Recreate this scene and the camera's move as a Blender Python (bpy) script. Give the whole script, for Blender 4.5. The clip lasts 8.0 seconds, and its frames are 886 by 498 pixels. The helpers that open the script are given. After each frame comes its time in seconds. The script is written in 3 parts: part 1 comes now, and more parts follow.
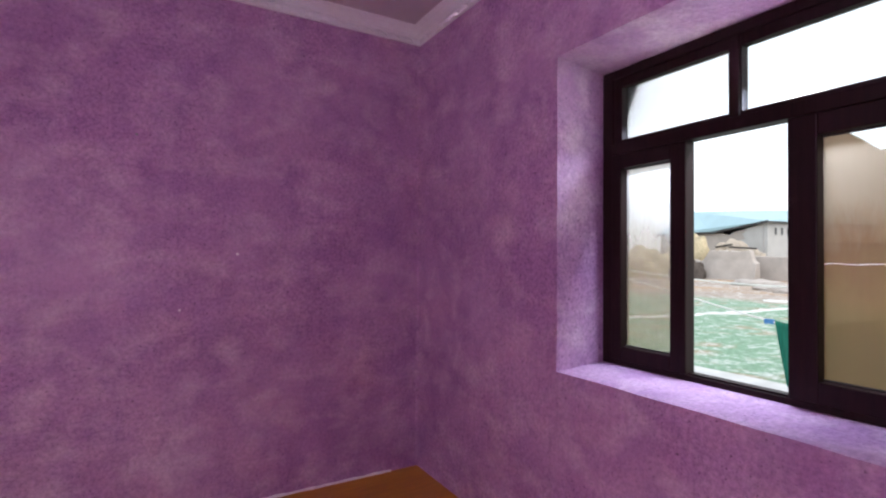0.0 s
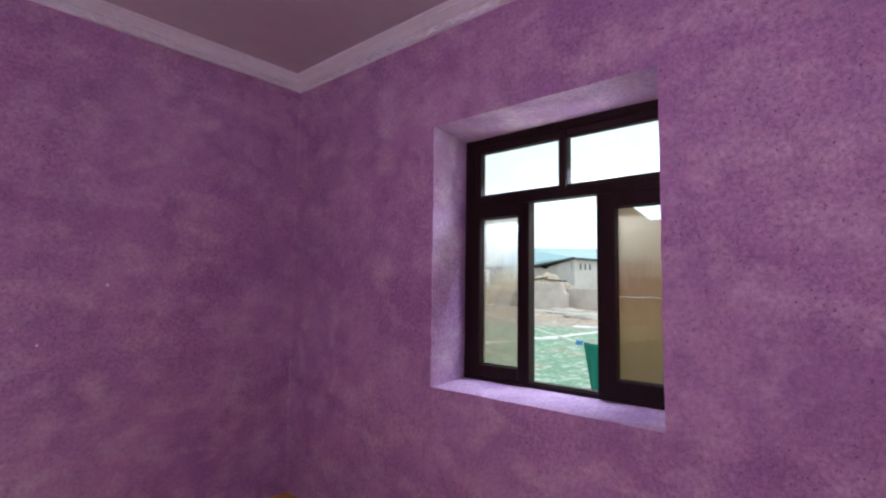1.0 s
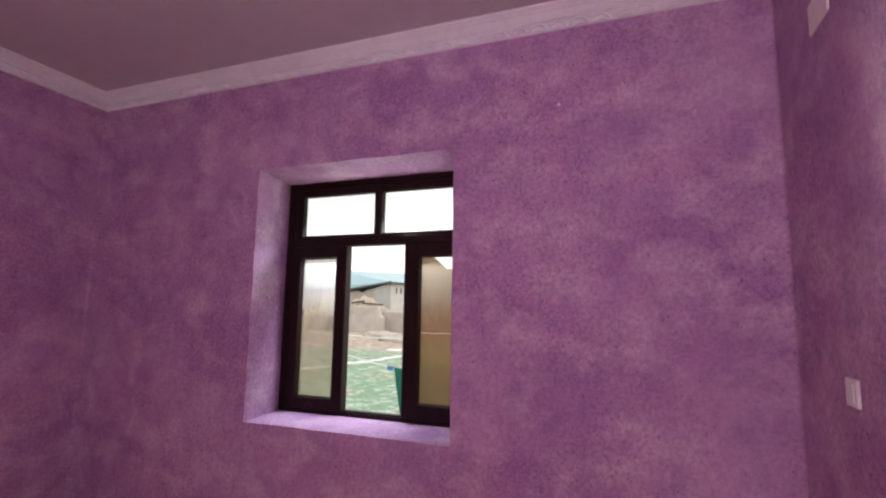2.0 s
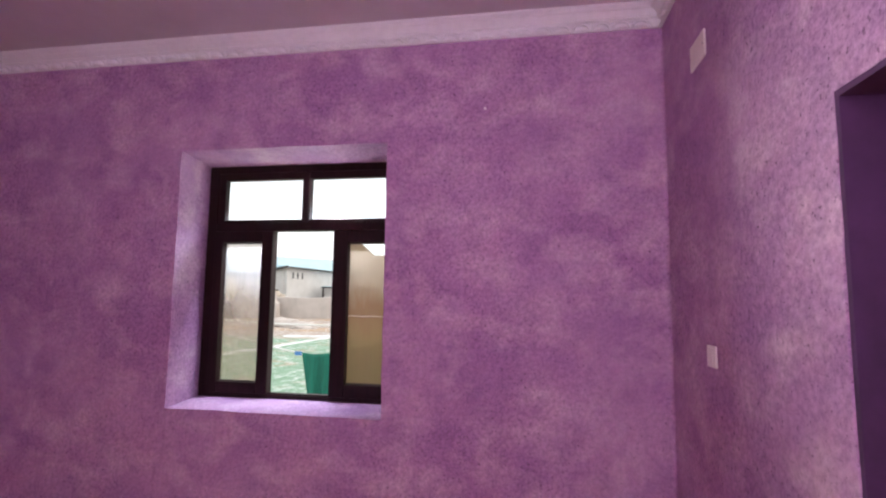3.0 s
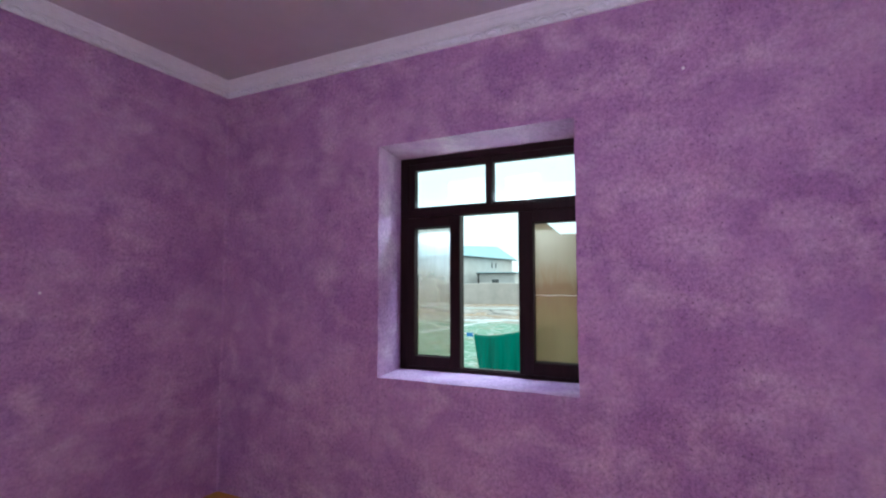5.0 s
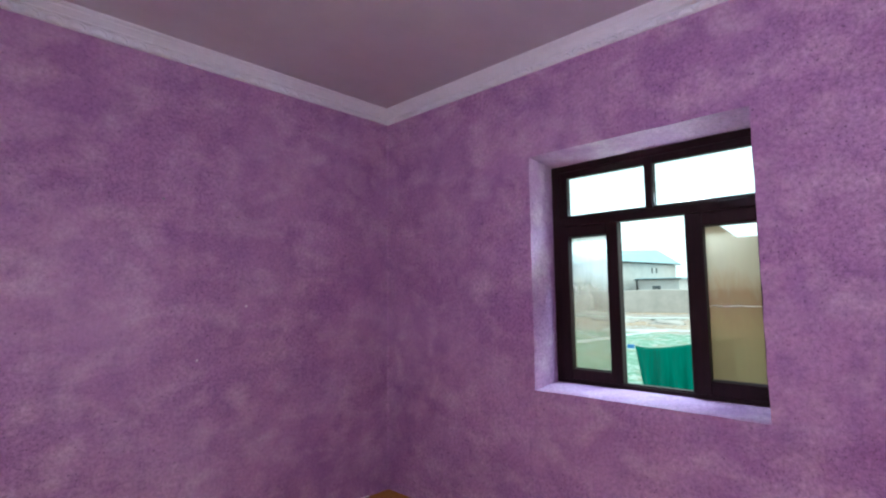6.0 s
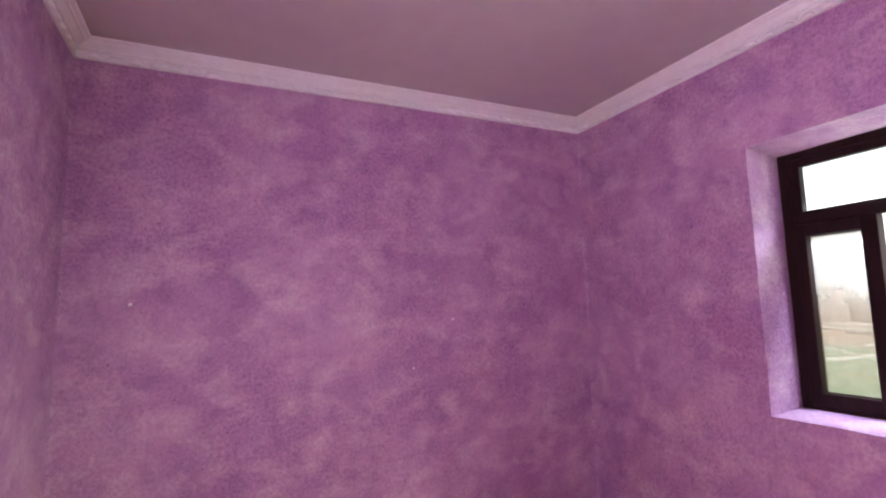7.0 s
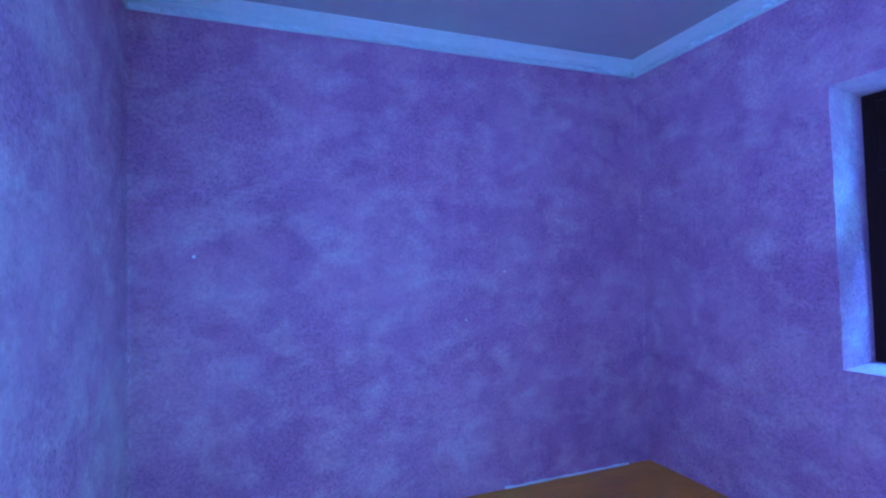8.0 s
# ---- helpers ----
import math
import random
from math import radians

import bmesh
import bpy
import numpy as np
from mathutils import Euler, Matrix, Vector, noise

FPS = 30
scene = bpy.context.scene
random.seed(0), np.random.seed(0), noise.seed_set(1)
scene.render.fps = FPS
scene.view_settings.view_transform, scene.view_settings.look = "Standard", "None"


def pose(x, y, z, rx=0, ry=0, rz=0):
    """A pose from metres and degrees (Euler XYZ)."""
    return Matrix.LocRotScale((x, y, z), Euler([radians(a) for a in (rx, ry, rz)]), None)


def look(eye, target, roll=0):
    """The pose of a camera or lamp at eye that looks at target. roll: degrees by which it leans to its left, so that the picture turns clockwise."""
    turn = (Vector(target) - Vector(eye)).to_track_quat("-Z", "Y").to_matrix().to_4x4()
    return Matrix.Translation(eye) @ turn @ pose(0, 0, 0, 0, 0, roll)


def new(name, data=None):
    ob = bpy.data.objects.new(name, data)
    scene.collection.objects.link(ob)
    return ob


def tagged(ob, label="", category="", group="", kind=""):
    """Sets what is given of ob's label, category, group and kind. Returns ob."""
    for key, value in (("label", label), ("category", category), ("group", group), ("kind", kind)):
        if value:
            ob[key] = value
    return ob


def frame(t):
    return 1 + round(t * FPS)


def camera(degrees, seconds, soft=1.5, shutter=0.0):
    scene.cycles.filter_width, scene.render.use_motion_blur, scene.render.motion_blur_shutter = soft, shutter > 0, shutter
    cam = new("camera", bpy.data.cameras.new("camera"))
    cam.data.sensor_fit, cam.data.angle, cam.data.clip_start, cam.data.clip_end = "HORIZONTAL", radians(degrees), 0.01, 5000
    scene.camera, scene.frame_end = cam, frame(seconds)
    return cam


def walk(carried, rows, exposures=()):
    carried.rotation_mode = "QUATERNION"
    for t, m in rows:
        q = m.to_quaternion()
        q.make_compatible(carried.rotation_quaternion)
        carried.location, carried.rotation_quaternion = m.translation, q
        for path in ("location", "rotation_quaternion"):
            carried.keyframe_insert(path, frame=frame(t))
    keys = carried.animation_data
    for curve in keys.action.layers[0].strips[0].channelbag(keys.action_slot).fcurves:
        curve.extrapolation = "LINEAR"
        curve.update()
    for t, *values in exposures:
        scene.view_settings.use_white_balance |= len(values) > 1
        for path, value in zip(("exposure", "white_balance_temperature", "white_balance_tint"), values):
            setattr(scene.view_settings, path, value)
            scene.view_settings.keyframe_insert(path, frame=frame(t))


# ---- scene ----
cam = camera(82.9, 8.0, soft=2.2)
PATH = [
    (0, (-1.649, -3.166, 1.475), (-0.64, -1.44, 1.504), 0.4),
    (0.5, (-1.828, -3.334, 1.465), (-0.537, -1.807, 1.528), 0.1),
    (1, (-2.087, -3.329, 1.49), (-0.593, -2.009, 1.645), 0.8),
    (1.5, (-2.284, -3.379, 1.524), (-0.594, -2.335, 1.753), 1.6),
    (2, (-2.366, -3.51, 1.573), (-0.513, -2.801, 1.828), 1.0),
    (2.2, (-2.397, -3.538, 1.576), (-0.504, -2.954, 1.847), 1.3),
    (3.3, (-2.63, -3.351, 1.542), (-0.662, -3.048, 1.729), 0.6),
    (3.5, (-2.616, -3.339, 1.501), (-0.657, -2.985, 1.691), 0.6),
    (4, (-2.616, -3.323, 1.5), (-0.694, -2.798, 1.668), 0.3),
    (4.2, (-2.625, -3.294, 1.509), (-0.721, -2.702, 1.668), 0.1),
    (5.3, (-2.69, -3.193, 1.524), (-0.977, -2.171, 1.671), -0.1),
    (5.5, (-2.69, -3.19, 1.525), (-1.038, -2.074, 1.68), -0.2),
    (6, (-2.697, -3.191, 1.544), (-1.253, -1.82, 1.722), -0.7),
    (6.5, (-2.678, -3.229, 1.581), (-1.534, -1.601, 1.786), -1.0),
    (7, (-2.724, -3.207, 1.555), (-1.901, -1.4, 1.79), -1.4),
    (7.5, (-2.815, -3.135, 1.512), (-2.203, -1.244, 1.727), -2.1),
    (8, (-2.839, -3.112, 1.526), (-2.128, -1.244, 1.596), -1.5),
]
walk(cam, [(t, look(eye, target, roll)) for t, eye, target, roll in PATH],
     exposures=[(0.0, -0.02, 6500, 9), (0.5, -0.12, 6350, 2), (1.0, -0.16, 6350, 0), (1.5, -0.1, 7100, 11), (2.0, -0.18, 7400, 10), (3.3, 0.1, 6600, 12), (3.5, 0.1, 6300, 7), (4.0, -0.13, 5700, -11),
                (5.5, 0.06, 5700, -17), (6.0, 0.2, 5750, -19), (6.5, 0.4, 6300, 1), (7.0, 0.62, 6900, 8), (7.2, 0.6, 6100, 6), (7.3, 0.6, 5100, -2), (7.4, 0.5, 3900, -12),
                (7.5, 0.33, 3000, -24), (7.6, 0.25, 2850, -18), (7.8, 0.22, 2710, -22), (8.0, 0.2, 2710, -22)])

# ---- world, sun and the light in the window ----
world = bpy.data.worlds.new("overcast_sky")
scene.world = world
world.use_nodes = True
wn = world.node_tree.nodes
sky = wn.new("ShaderNodeTexSky")
sky.sky_type, sky.sun_disc = "NISHITA", False
sky.sun_elevation, sky.sun_rotation = radians(38), radians(150)
sky.air_density, sky.dust_density, sky.ozone_density = 1.0, 4.0, 1.0
pale = wn.new("ShaderNodeMix")
pale.data_type = "RGBA"
pale.inputs[0].default_value = 0.7
pale.inputs[7].default_value = (9.0, 9.4, 9.8, 1)
world.node_tree.links.new(sky.outputs[0], pale.inputs[6])
world.node_tree.links.new(pale.outputs[2], wn["Background"].inputs[0])
wn["Background"].inputs[1].default_value = 0.20

sun = new("sun", bpy.data.lights.new("sun", "SUN"))
sun.data.energy, sun.data.angle, sun.data.color = 0.8, radians(14), (1.0, 0.97, 0.92)
sun.matrix_world = look((0, 0, 30), (8, 14, 0))

# area lamps added behind the window's upper lights stand in for the sky, aimed inwards
def daylight(name, at, target, spread, watts, colour, size):
    lamp = new(name, bpy.data.lights.new(name, "AREA"))
    lamp.data.shape, lamp.data.size, lamp.data.size_y = "RECTANGLE", *size
    lamp.data.spread, lamp.data.energy, lamp.data.color = radians(spread), watts, colour
    lamp.matrix_world = look(at, target)


# narrow beams on the west wall, so its bounce evens out the room
for y, turn in ((-1.80, 0.38), (-2.22, 0.26)):
    daylight("window_daylight", (0.455, y, 2.16), (-0.545, y - turn, 2.14), 43, 55, (0.92, 1.0, 0.98), (0.20, 0.12))
daylight("window_daylight_south", (0.452, -1.80, 2.16), (-0.348, -2.40, 2.05), 60, 8, (0.92, 1.0, 0.98), (0.20, 0.12))
daylight("window_daylight_wide", (0.452, -2.24, 2.14), (-0.548, -2.24, 1.60), 100, 17, (0.90, 0.97, 1.0), (0.14, 0.12))
daylight("window_daylight_high", (0.50, -2.02, 2.15), (-0.78, -1.95, 0.0), 84, 20, (0.66, 0.77, 1.0), (1.06, 0.10))

# ---- materials ----
def material(name):
    m = bpy.data.materials.new(name)
    m.use_nodes = True
    n, l = m.node_tree.nodes, m.node_tree.links
    return m, n, l, n["Principled BSDF"]


def coords(n, l, scale=(1, 1, 1), source="Object"):
    tc, mp = n.new("ShaderNodeTexCoord"), n.new("ShaderNodeMapping")
    mp.inputs["Scale"].default_value = scale
    l.new(tc.outputs[source], mp.inputs[0])
    return mp.outputs[0]


def noise_tex(n, l, at, scale, detail=4, rough=0.55, distort=0.0):
    t = n.new("ShaderNodeTexNoise")
    t.inputs["Scale"].default_value, t.inputs["Detail"].default_value = scale, detail
    t.inputs["Roughness"].default_value, t.inputs["Distortion"].default_value = rough, distort
    l.new(at, t.inputs["Vector"])
    return t.outputs["Fac"]


def ramp(n, l, fac, *stops):
    r = n.new("ShaderNodeValToRGB")
    while len(r.color_ramp.elements) < len(stops):
        r.color_ramp.elements.new(0.5)
    for e, (p, c) in zip(r.color_ramp.elements, stops):
        e.position, e.color = p, (*c, 1) if len(c) == 3 else c
    l.new(fac, r.inputs[0])
    return r.outputs[0]


def blend(n, l, fac, a, b, mode="MIX"):
    x = n.new("ShaderNodeMix")
    x.data_type, x.blend_type = "RGBA", mode
    for socket, v in ((x.inputs[0], fac), (x.inputs[6], a), (x.inputs[7], b)):
        if hasattr(v, "is_linked"):
            l.new(v, socket)
        else:
            socket.default_value = v if not isinstance(v, tuple) or len(v) == 4 else (*v, 1)
    return x.outputs[2]


def bump(n, l, bsdf, height, strength, distance):
    b = n.new("ShaderNodeBump")
    b.inputs["Strength"].default_value, b.inputs["Distance"].default_value = strength, distance
    l.new(height, b.inputs["Height"])
    l.new(b.outputs[0], bsdf.inputs["Normal"])


def plaster_paint():
    """Sponged violet limewash over rough plaster."""
    m, n, l, bsdf = material("violet_sponged_plaster")
    at = coords(n, l)
    clouds = noise_tex(n, l, at, 1.7, 5, 0.55, 0.15)
    dabs = noise_tex(n, l, coords(n, l, (0.85, 0.85, 1.25)), 4.2, 6, 0.6, 0.35)
    stains = noise_tex(n, l, coords(n, l, (1.0, 1.0, 0.85)), 7.5, 4, 0.6, 0.1)
    fine = noise_tex(n, l, at, 48, 4, 0.8)
    speck = noise_tex(n, l, at, 62, 3, 0.6)
    base = ramp(n, l, clouds, (0.36, (0.378, 0.208, 0.390)), (0.52, (0.440, 0.262, 0.440)), (0.68, (0.505, 0.330, 0.488)))
    dab = ramp(n, l, dabs, (0.46, (0, 0, 0)), (0.70, (0.72, 0.72, 0.72)))
    colour = blend(n, l, dab, base, (0.62, 0.48, 0.575))
    fleck = ramp(n, l, noise_tex(n, l, at, 17, 4, 0.7), (0.36, (0.88, 0.94, 1.10)), (0.5, (1, 1, 1)), (0.64, (1.18, 1.06, 0.94)))
    colour = blend(n, l, 0.12, colour, blend(n, l, 1.0, colour, fleck, "MULTIPLY"))
    dark = ramp(n, l, stains, (0.34, (0.86, 0.82, 0.89)), (0.52, (1, 1, 1)))
    colour = blend(n, l, 1.0, colour, dark, "MULTIPLY")
    grain = ramp(n, l, fine, (0.34, (0.69, 0.63, 0.68)), (0.64, (1.19, 1.19, 1.17)))
    where = ramp(n, l, noise_tex(n, l, at, 1.1, 2, 0.5), (0.34, (0.4, 0.4, 0.4)), (0.58, (1.0, 1.0, 1.0)))
    colour = blend(n, l, where, colour, blend(n, l, 1.0, colour, grain, "MULTIPLY"))
    pits = ramp(n, l, speck, (0.30, (0.38, 0.32, 0.38)), (0.38, (1, 1, 1)))
    colour = blend(n, l, where, colour, blend(n, l, 1.0, colour, pits, "MULTIPLY"))
    l.new(colour, bsdf.inputs["Base Color"])
    bsdf.inputs["Roughness"].default_value = 0.72
    bsdf.inputs["Specular IOR Level"].default_value = 0.3
    bump(n, l, bsdf, blend(n, l, 0.5, fine, speck), 0.35, 0.004)
    return m


def plain(name, colour, rough, var=0.12, scale=30, spec=0.5, metal=0.0, grain=(1, 1, 1), relief=0.15, coat=0.0):
    m, n, l, bsdf = material(name)
    at = coords(n, l, grain)
    a, b = noise_tex(n, l, at, scale, 5, 0.6), noise_tex(n, l, at, scale / 8, 3, 0.5)
    k = blend(n, l, 0.5, a, b)
    lo, hi = tuple(c * (1 - var) for c in colour), tuple(min(1, c * (1 + var)) for c in colour)
    l.new(ramp(n, l, k, (0.35, lo), (0.65, hi)), bsdf.inputs["Base Color"])
    bsdf.inputs["Roughness"].default_value, bsdf.inputs["Metallic"].default_value = rough, metal
    bsdf.inputs["Specular IOR Level"].default_value, bsdf.inputs["Coat Weight"].default_value = spec, coat
    bump(n, l, bsdf, a, relief, 0.002)
    return m


def dirty_glass(name, film, low, high, notch, see=0.55, clay=None):
    """Clear glass under a dried film of dust; a bare patch stays in one top corner."""
    m, n, l, bsdf = material(name)
    n.remove(bsdf)
    at = coords(n, l)
    sep = n.new("ShaderNodeSeparateXYZ")
    l.new(at, sep.inputs[0])
    wob = noise_tex(n, l, at, 6, 3)
    streak = noise_tex(n, l, coords(n, l, (1, 40, 2.5)), 1.0, 4)

    def calc(op, a, b):
        x = n.new("ShaderNodeMath")
        x.operation = op
        for s, v in zip(x.inputs, (a, b)):
            if hasattr(v, "is_linked"):
                l.new(v, s)
            else:
                s.default_value = v
        return x.outputs[0]
    amount = ramp(n, l, calc("ADD", calc("MULTIPLY", streak, 0.5), calc("MULTIPLY", wob, 0.5)), (0.3, (low,) * 3), (0.7, (high,) * 3))
    if notch:
        # edge of the film: height above a falling line across the pane
        fall = calc("ADD", calc("MULTIPLY", sep.outputs[1], 0.81), calc("MULTIPLY", calc("SUBTRACT", wob, 0.5), 0.05))
        line = calc("MAXIMUM", calc("ADD", fall, 0.912), notch)
        edge = calc("SUBTRACT", sep.outputs[2], line)
        keep = ramp(n, l, calc("MULTIPLY", edge, 120), (0.0, (1, 1, 1)), (1.0, (0, 0, 0)))
        amount = calc("MULTIPLY", amount, keep)
    clear, gloss = n.new("ShaderNodeBsdfTransparent"), n.new("ShaderNodeBsdfGlossy")
    clear.inputs[0].default_value, gloss.inputs["Roughness"].default_value = (0.97, 0.98, 0.98, 1), 0.03
    lw = n.new("ShaderNodeFresnel")
    s1 = n.new("ShaderNodeMixShader")
    l.new(lw.outputs[0], s1.inputs[0]), l.new(clear.outputs[0], s1.inputs[1]), l.new(gloss.outputs[0], s1.inputs[2])
    dust, glow_through, both = n.new("ShaderNodeBsdfDiffuse"), n.new("ShaderNodeBsdfTranslucent"), n.new("ShaderNodeMixShader")
    if clay:
        # dried tide marks: clay brown in the middle with feathered plumes above, olive dust below
        plume = calc("ADD", sep.outputs[2], calc("MULTIPLY", calc("SUBTRACT", noise_tex(n, l, coords(n, l, (1, 9, 3)), 1.6, 5, 0.65, 0.5), 0.5), 0.30))
        tide = ramp(n, l, plume, (0.10, clay[2]), (0.30, clay[1]), (0.46, clay[0]), (0.62, film), (0.85, film))
        l.new(tide, dust.inputs[0]), l.new(tide, glow_through.inputs[0])
    else:
        dust.inputs[0].default_value = glow_through.inputs[0].default_value = (*film, 1)
    both.inputs[0].default_value = 0.7
    l.new(dust.outputs[0], both.inputs[1]), l.new(glow_through.outputs[0], both.inputs[2])
    tint = n.new("ShaderNodeBsdfTransparent")
    tint.inputs[0].default_value = tuple(min(1.0, c * 0.95) for c in film) + (1,)
    filmed = n.new("ShaderNodeMixShader")
    filmed.inputs[0].default_value = see
    l.new(both.outputs[0], filmed.inputs[1]), l.new(tint.outputs[0], filmed.inputs[2])
    s2 = n.new("ShaderNodeMixShader")
    l.new(amount, s2.inputs[0]), l.new(s1.outputs[0], s2.inputs[1]), l.new(filmed.outputs[0], s2.inputs[2])
    l.new(s2.outputs[0], n["Material Output"].inputs["Surface"])
    return m


def ground_soil():
    """Winter grass with thawing snow, turning to bare ochre soil far off."""
    m, n, l, bsdf = material("winter_grass_and_soil")
    at = coords(n, l)
    sep = n.new("ShaderNodeSeparateXYZ")
    l.new(at, sep.inputs[0])
    big, mid, fine = noise_tex(n, l, at, 0.12, 4, 0.5), noise_tex(n, l, at, 0.9, 5, 0.6, 0.4), noise_tex(n, l, at, 9, 4, 0.7)
    grass = ramp(n, l, fine, (0.3, (0.10, 0.20, 0.13)), (0.7, (0.24, 0.40, 0.28)))
    straw = ramp(n, l, mid, (0.52, (0, 0, 0)), (0.66, (1, 1, 1)))
    grass = blend(n, l, straw, grass, (0.30, 0.26, 0.18))
    soil = ramp(n, l, mid, (0.35, (0.26, 0.20, 0.165)), (0.65, (0.40, 0.34, 0.30)))
    ochre = ramp(n, l, big, (0.48, (0, 0, 0)), (0.6, (1, 1, 1)))
    soil = blend(n, l, ochre, soil, (0.38, 0.25, 0.15))
    # field edge some 25 m from the house
    add = n.new("ShaderNodeMath")
    add.operation = "MULTIPLY_ADD"
    l.new(mid, add.inputs[0])
    add.inputs[1].default_value = 7.0
    l.new(sep.outputs[0], add.inputs[2])
    scale = n.new("ShaderNodeMath")
    scale.operation = "MULTIPLY"
    scale.inputs[1].default_value = 0.01
    l.new(add.outputs[0], scale.inputs[0])
    far = ramp(n, l, scale.outputs[0], (0.235, (0, 0, 0)), (0.265, (1, 1, 1)))
    colour = blend(n, l, far, grass, soil)
    snow = ramp(n, l, noise_tex(n, l, at, 3.4, 6, 0.75), (0.50, (0, 0, 0)), (0.66, (0.8, 0.8, 0.8)))
    colour = blend(n, l, snow, colour, (0.68, 0.70, 0.72))
    l.new(colour, bsdf.inputs["Base Color"])
    bsdf.inputs["Roughness"].default_value = 0.9
    bump(n, l, bsdf, fine, 0.5, 0.03)
    return m


def wood_film():
    """Dark mahogany-coloured window profile with a faint grain."""
    m, n, l, bsdf = material("dark_mahogany_profile")
    at = coords(n, l, (30, 30, 2))
    g = noise_tex(n, l, at, 1.5, 6, 0.65, 0.6)
    wear = noise_tex(n, l, coords(n, l), 12, 4)
    c = ramp(n, l, g, (0.3, (0.009, 0.004, 0.004)), (0.7, (0.022, 0.009, 0.008)))
    c = blend(n, l, ramp(n, l, wear, (0.62, (0, 0, 0)), (0.8, (0.35,) * 3)), c, (0.05, 0.03, 0.03))
    bsdf.inputs["Specular IOR Level"].default_value = 0.15
    l.new(c, bsdf.inputs["Base Color"])
    bsdf.inputs["Roughness"].default_value = 0.5
    bump(n, l, bsdf, g, 0.15, 0.001)
    return m


PLASTER = plaster_paint()
CEILING = plain("mauve_grey_ceiling_paint", (0.56, 0.56, 0.56), 0.33, 0.06, 5, 0.5, relief=0.03)
CORNICE = plain("white_moulded_foam", (0.88, 0.95, 0.92), 0.5, 0.05, 25, relief=0.05)
FLOOR = plain("orange_brown_floor_paint", (0.48, 0.225, 0.012), 0.45, 0.18, 6, grain=(1, 8, 1), relief=0.1)
FRAME = wood_film()
GLASS_CLEAR = dirty_glass("clear_glass", (0.6, 0.6, 0.6), 0.0, 0.06, 0)
GLASS_RIGHT = dirty_glass("mud_filmed_glass", (0.52, 0.445, 0.35), 0.93, 1.0, 0.785, 0.46, ((0.43, 0.285, 0.185), (0.45, 0.34, 0.20), (0.41, 0.33, 0.20)))
GLASS_LEFT = dirty_glass("misted_glass", (0.74, 0.72, 0.68), 0.62, 0.80, 0, 0.55, ((0.52, 0.44, 0.36), (0.50, 0.42, 0.32), (0.46, 0.42, 0.28)))
CLOSING = plain("dark_closing_wall", (0.10, 0.08, 0.07), 0.9, 0.2, 3)
# violet plaster as it looks in shade, for the inside of the doorway
DOOR_SHADE = plain("dark_plum_shade", (0.07, 0.026, 0.085), 0.9, 0.25, 9, relief=0.4)
CHIP = plain("white_plaster_chip", (0.80, 0.80, 0.78), 0.8)
RUBBER = plain("black_gasket", (0.02, 0.02, 0.02), 0.6)
WHITE_PLASTIC = plain("ivory_plastic", (0.80, 0.82, 0.74), 0.4, 0.04, 15, relief=0.02)
PUTTY = plain("pale_sealant", (0.75, 0.72, 0.62), 0.6)
GROUND = ground_soil()
CONCRETE = plain("pale_frosted_concrete", (0.50, 0.51, 0.52), 0.85, 0.2, 4, relief=0.3)
SNOW = plain("old_snow", (0.64, 0.66, 0.68), 0.8, 0.12, 3, relief=0.3)
WHITEWASH = plain("grey_white_render", (0.53, 0.53, 0.53), 0.85, 0.12, 0.9, relief=0.3)
MUD = plain("grey_mud_plaster", (0.47, 0.425, 0.40), 0.9, 0.16, 1.1, relief=0.4)
CLAY = plain("pale_broken_clay", (0.50, 0.43, 0.36), 0.95, 0.35, 1.2, relief=0.8)
ROOF = plain("frosted_blue_sheet_roof", (0.36, 0.53, 0.60), 0.5, 0.10, 0.6, relief=0.1)
DARK = plain("dark_timber", (0.05, 0.045, 0.045), 0.8, 0.3, 3)
HOLLOW = plain("dark_hollow_shade", (0.11, 0.09, 0.08), 0.95, 0.4, 6, relief=0.9)
STRAW = plain("straw", (0.50, 0.42, 0.28), 0.95, 0.3, 5, relief=0.8)
CLOTH = plain("green_cloth", (0.0, 0.14, 0.09), 0.8, 0.3, 18, grain=(1, 6, 0.3), relief=0.2)
BLUE = plain("blue_plastic", (0.06, 0.22, 0.50), 0.4)
CORD = plain("white_cord", (0.75, 0.75, 0.73), 0.7)
STEEL = plain("grey_painted_steel", (0.25, 0.26, 0.27), 0.5)
LEAF = plain("dry_green_stalks", (0.06, 0.085, 0.03), 0.9, 0.5, 20)
WINDOW_DARK = plain("dark_far_pane", (0.08, 0.09, 0.10), 0.25)


# ---- mesh helpers ----
def mesh_ob(name, bm, mat, parent=None, label="", smooth=False):
    me = bpy.data.meshes.new(name)
    bm.normal_update()
    bm.to_mesh(me)
    bm.free()
    me.materials.append(mat)
    if smooth:
        me.polygons.foreach_set("use_smooth", [True] * len(me.polygons))
    ob = new(name, me)
    if parent:
        ob.parent = parent
    if label:
        ob["label"] = label
    return ob


def part(name, bm, mat, parent, label="", smooth=False):
    return mesh_ob(name, bm, mat, parent, label, smooth)


def thing(name, label, category, group="", kind="", at=(0, 0, 0)):
    ob = new(name)
    ob.location = at
    return tagged(ob, label, category, group, kind)


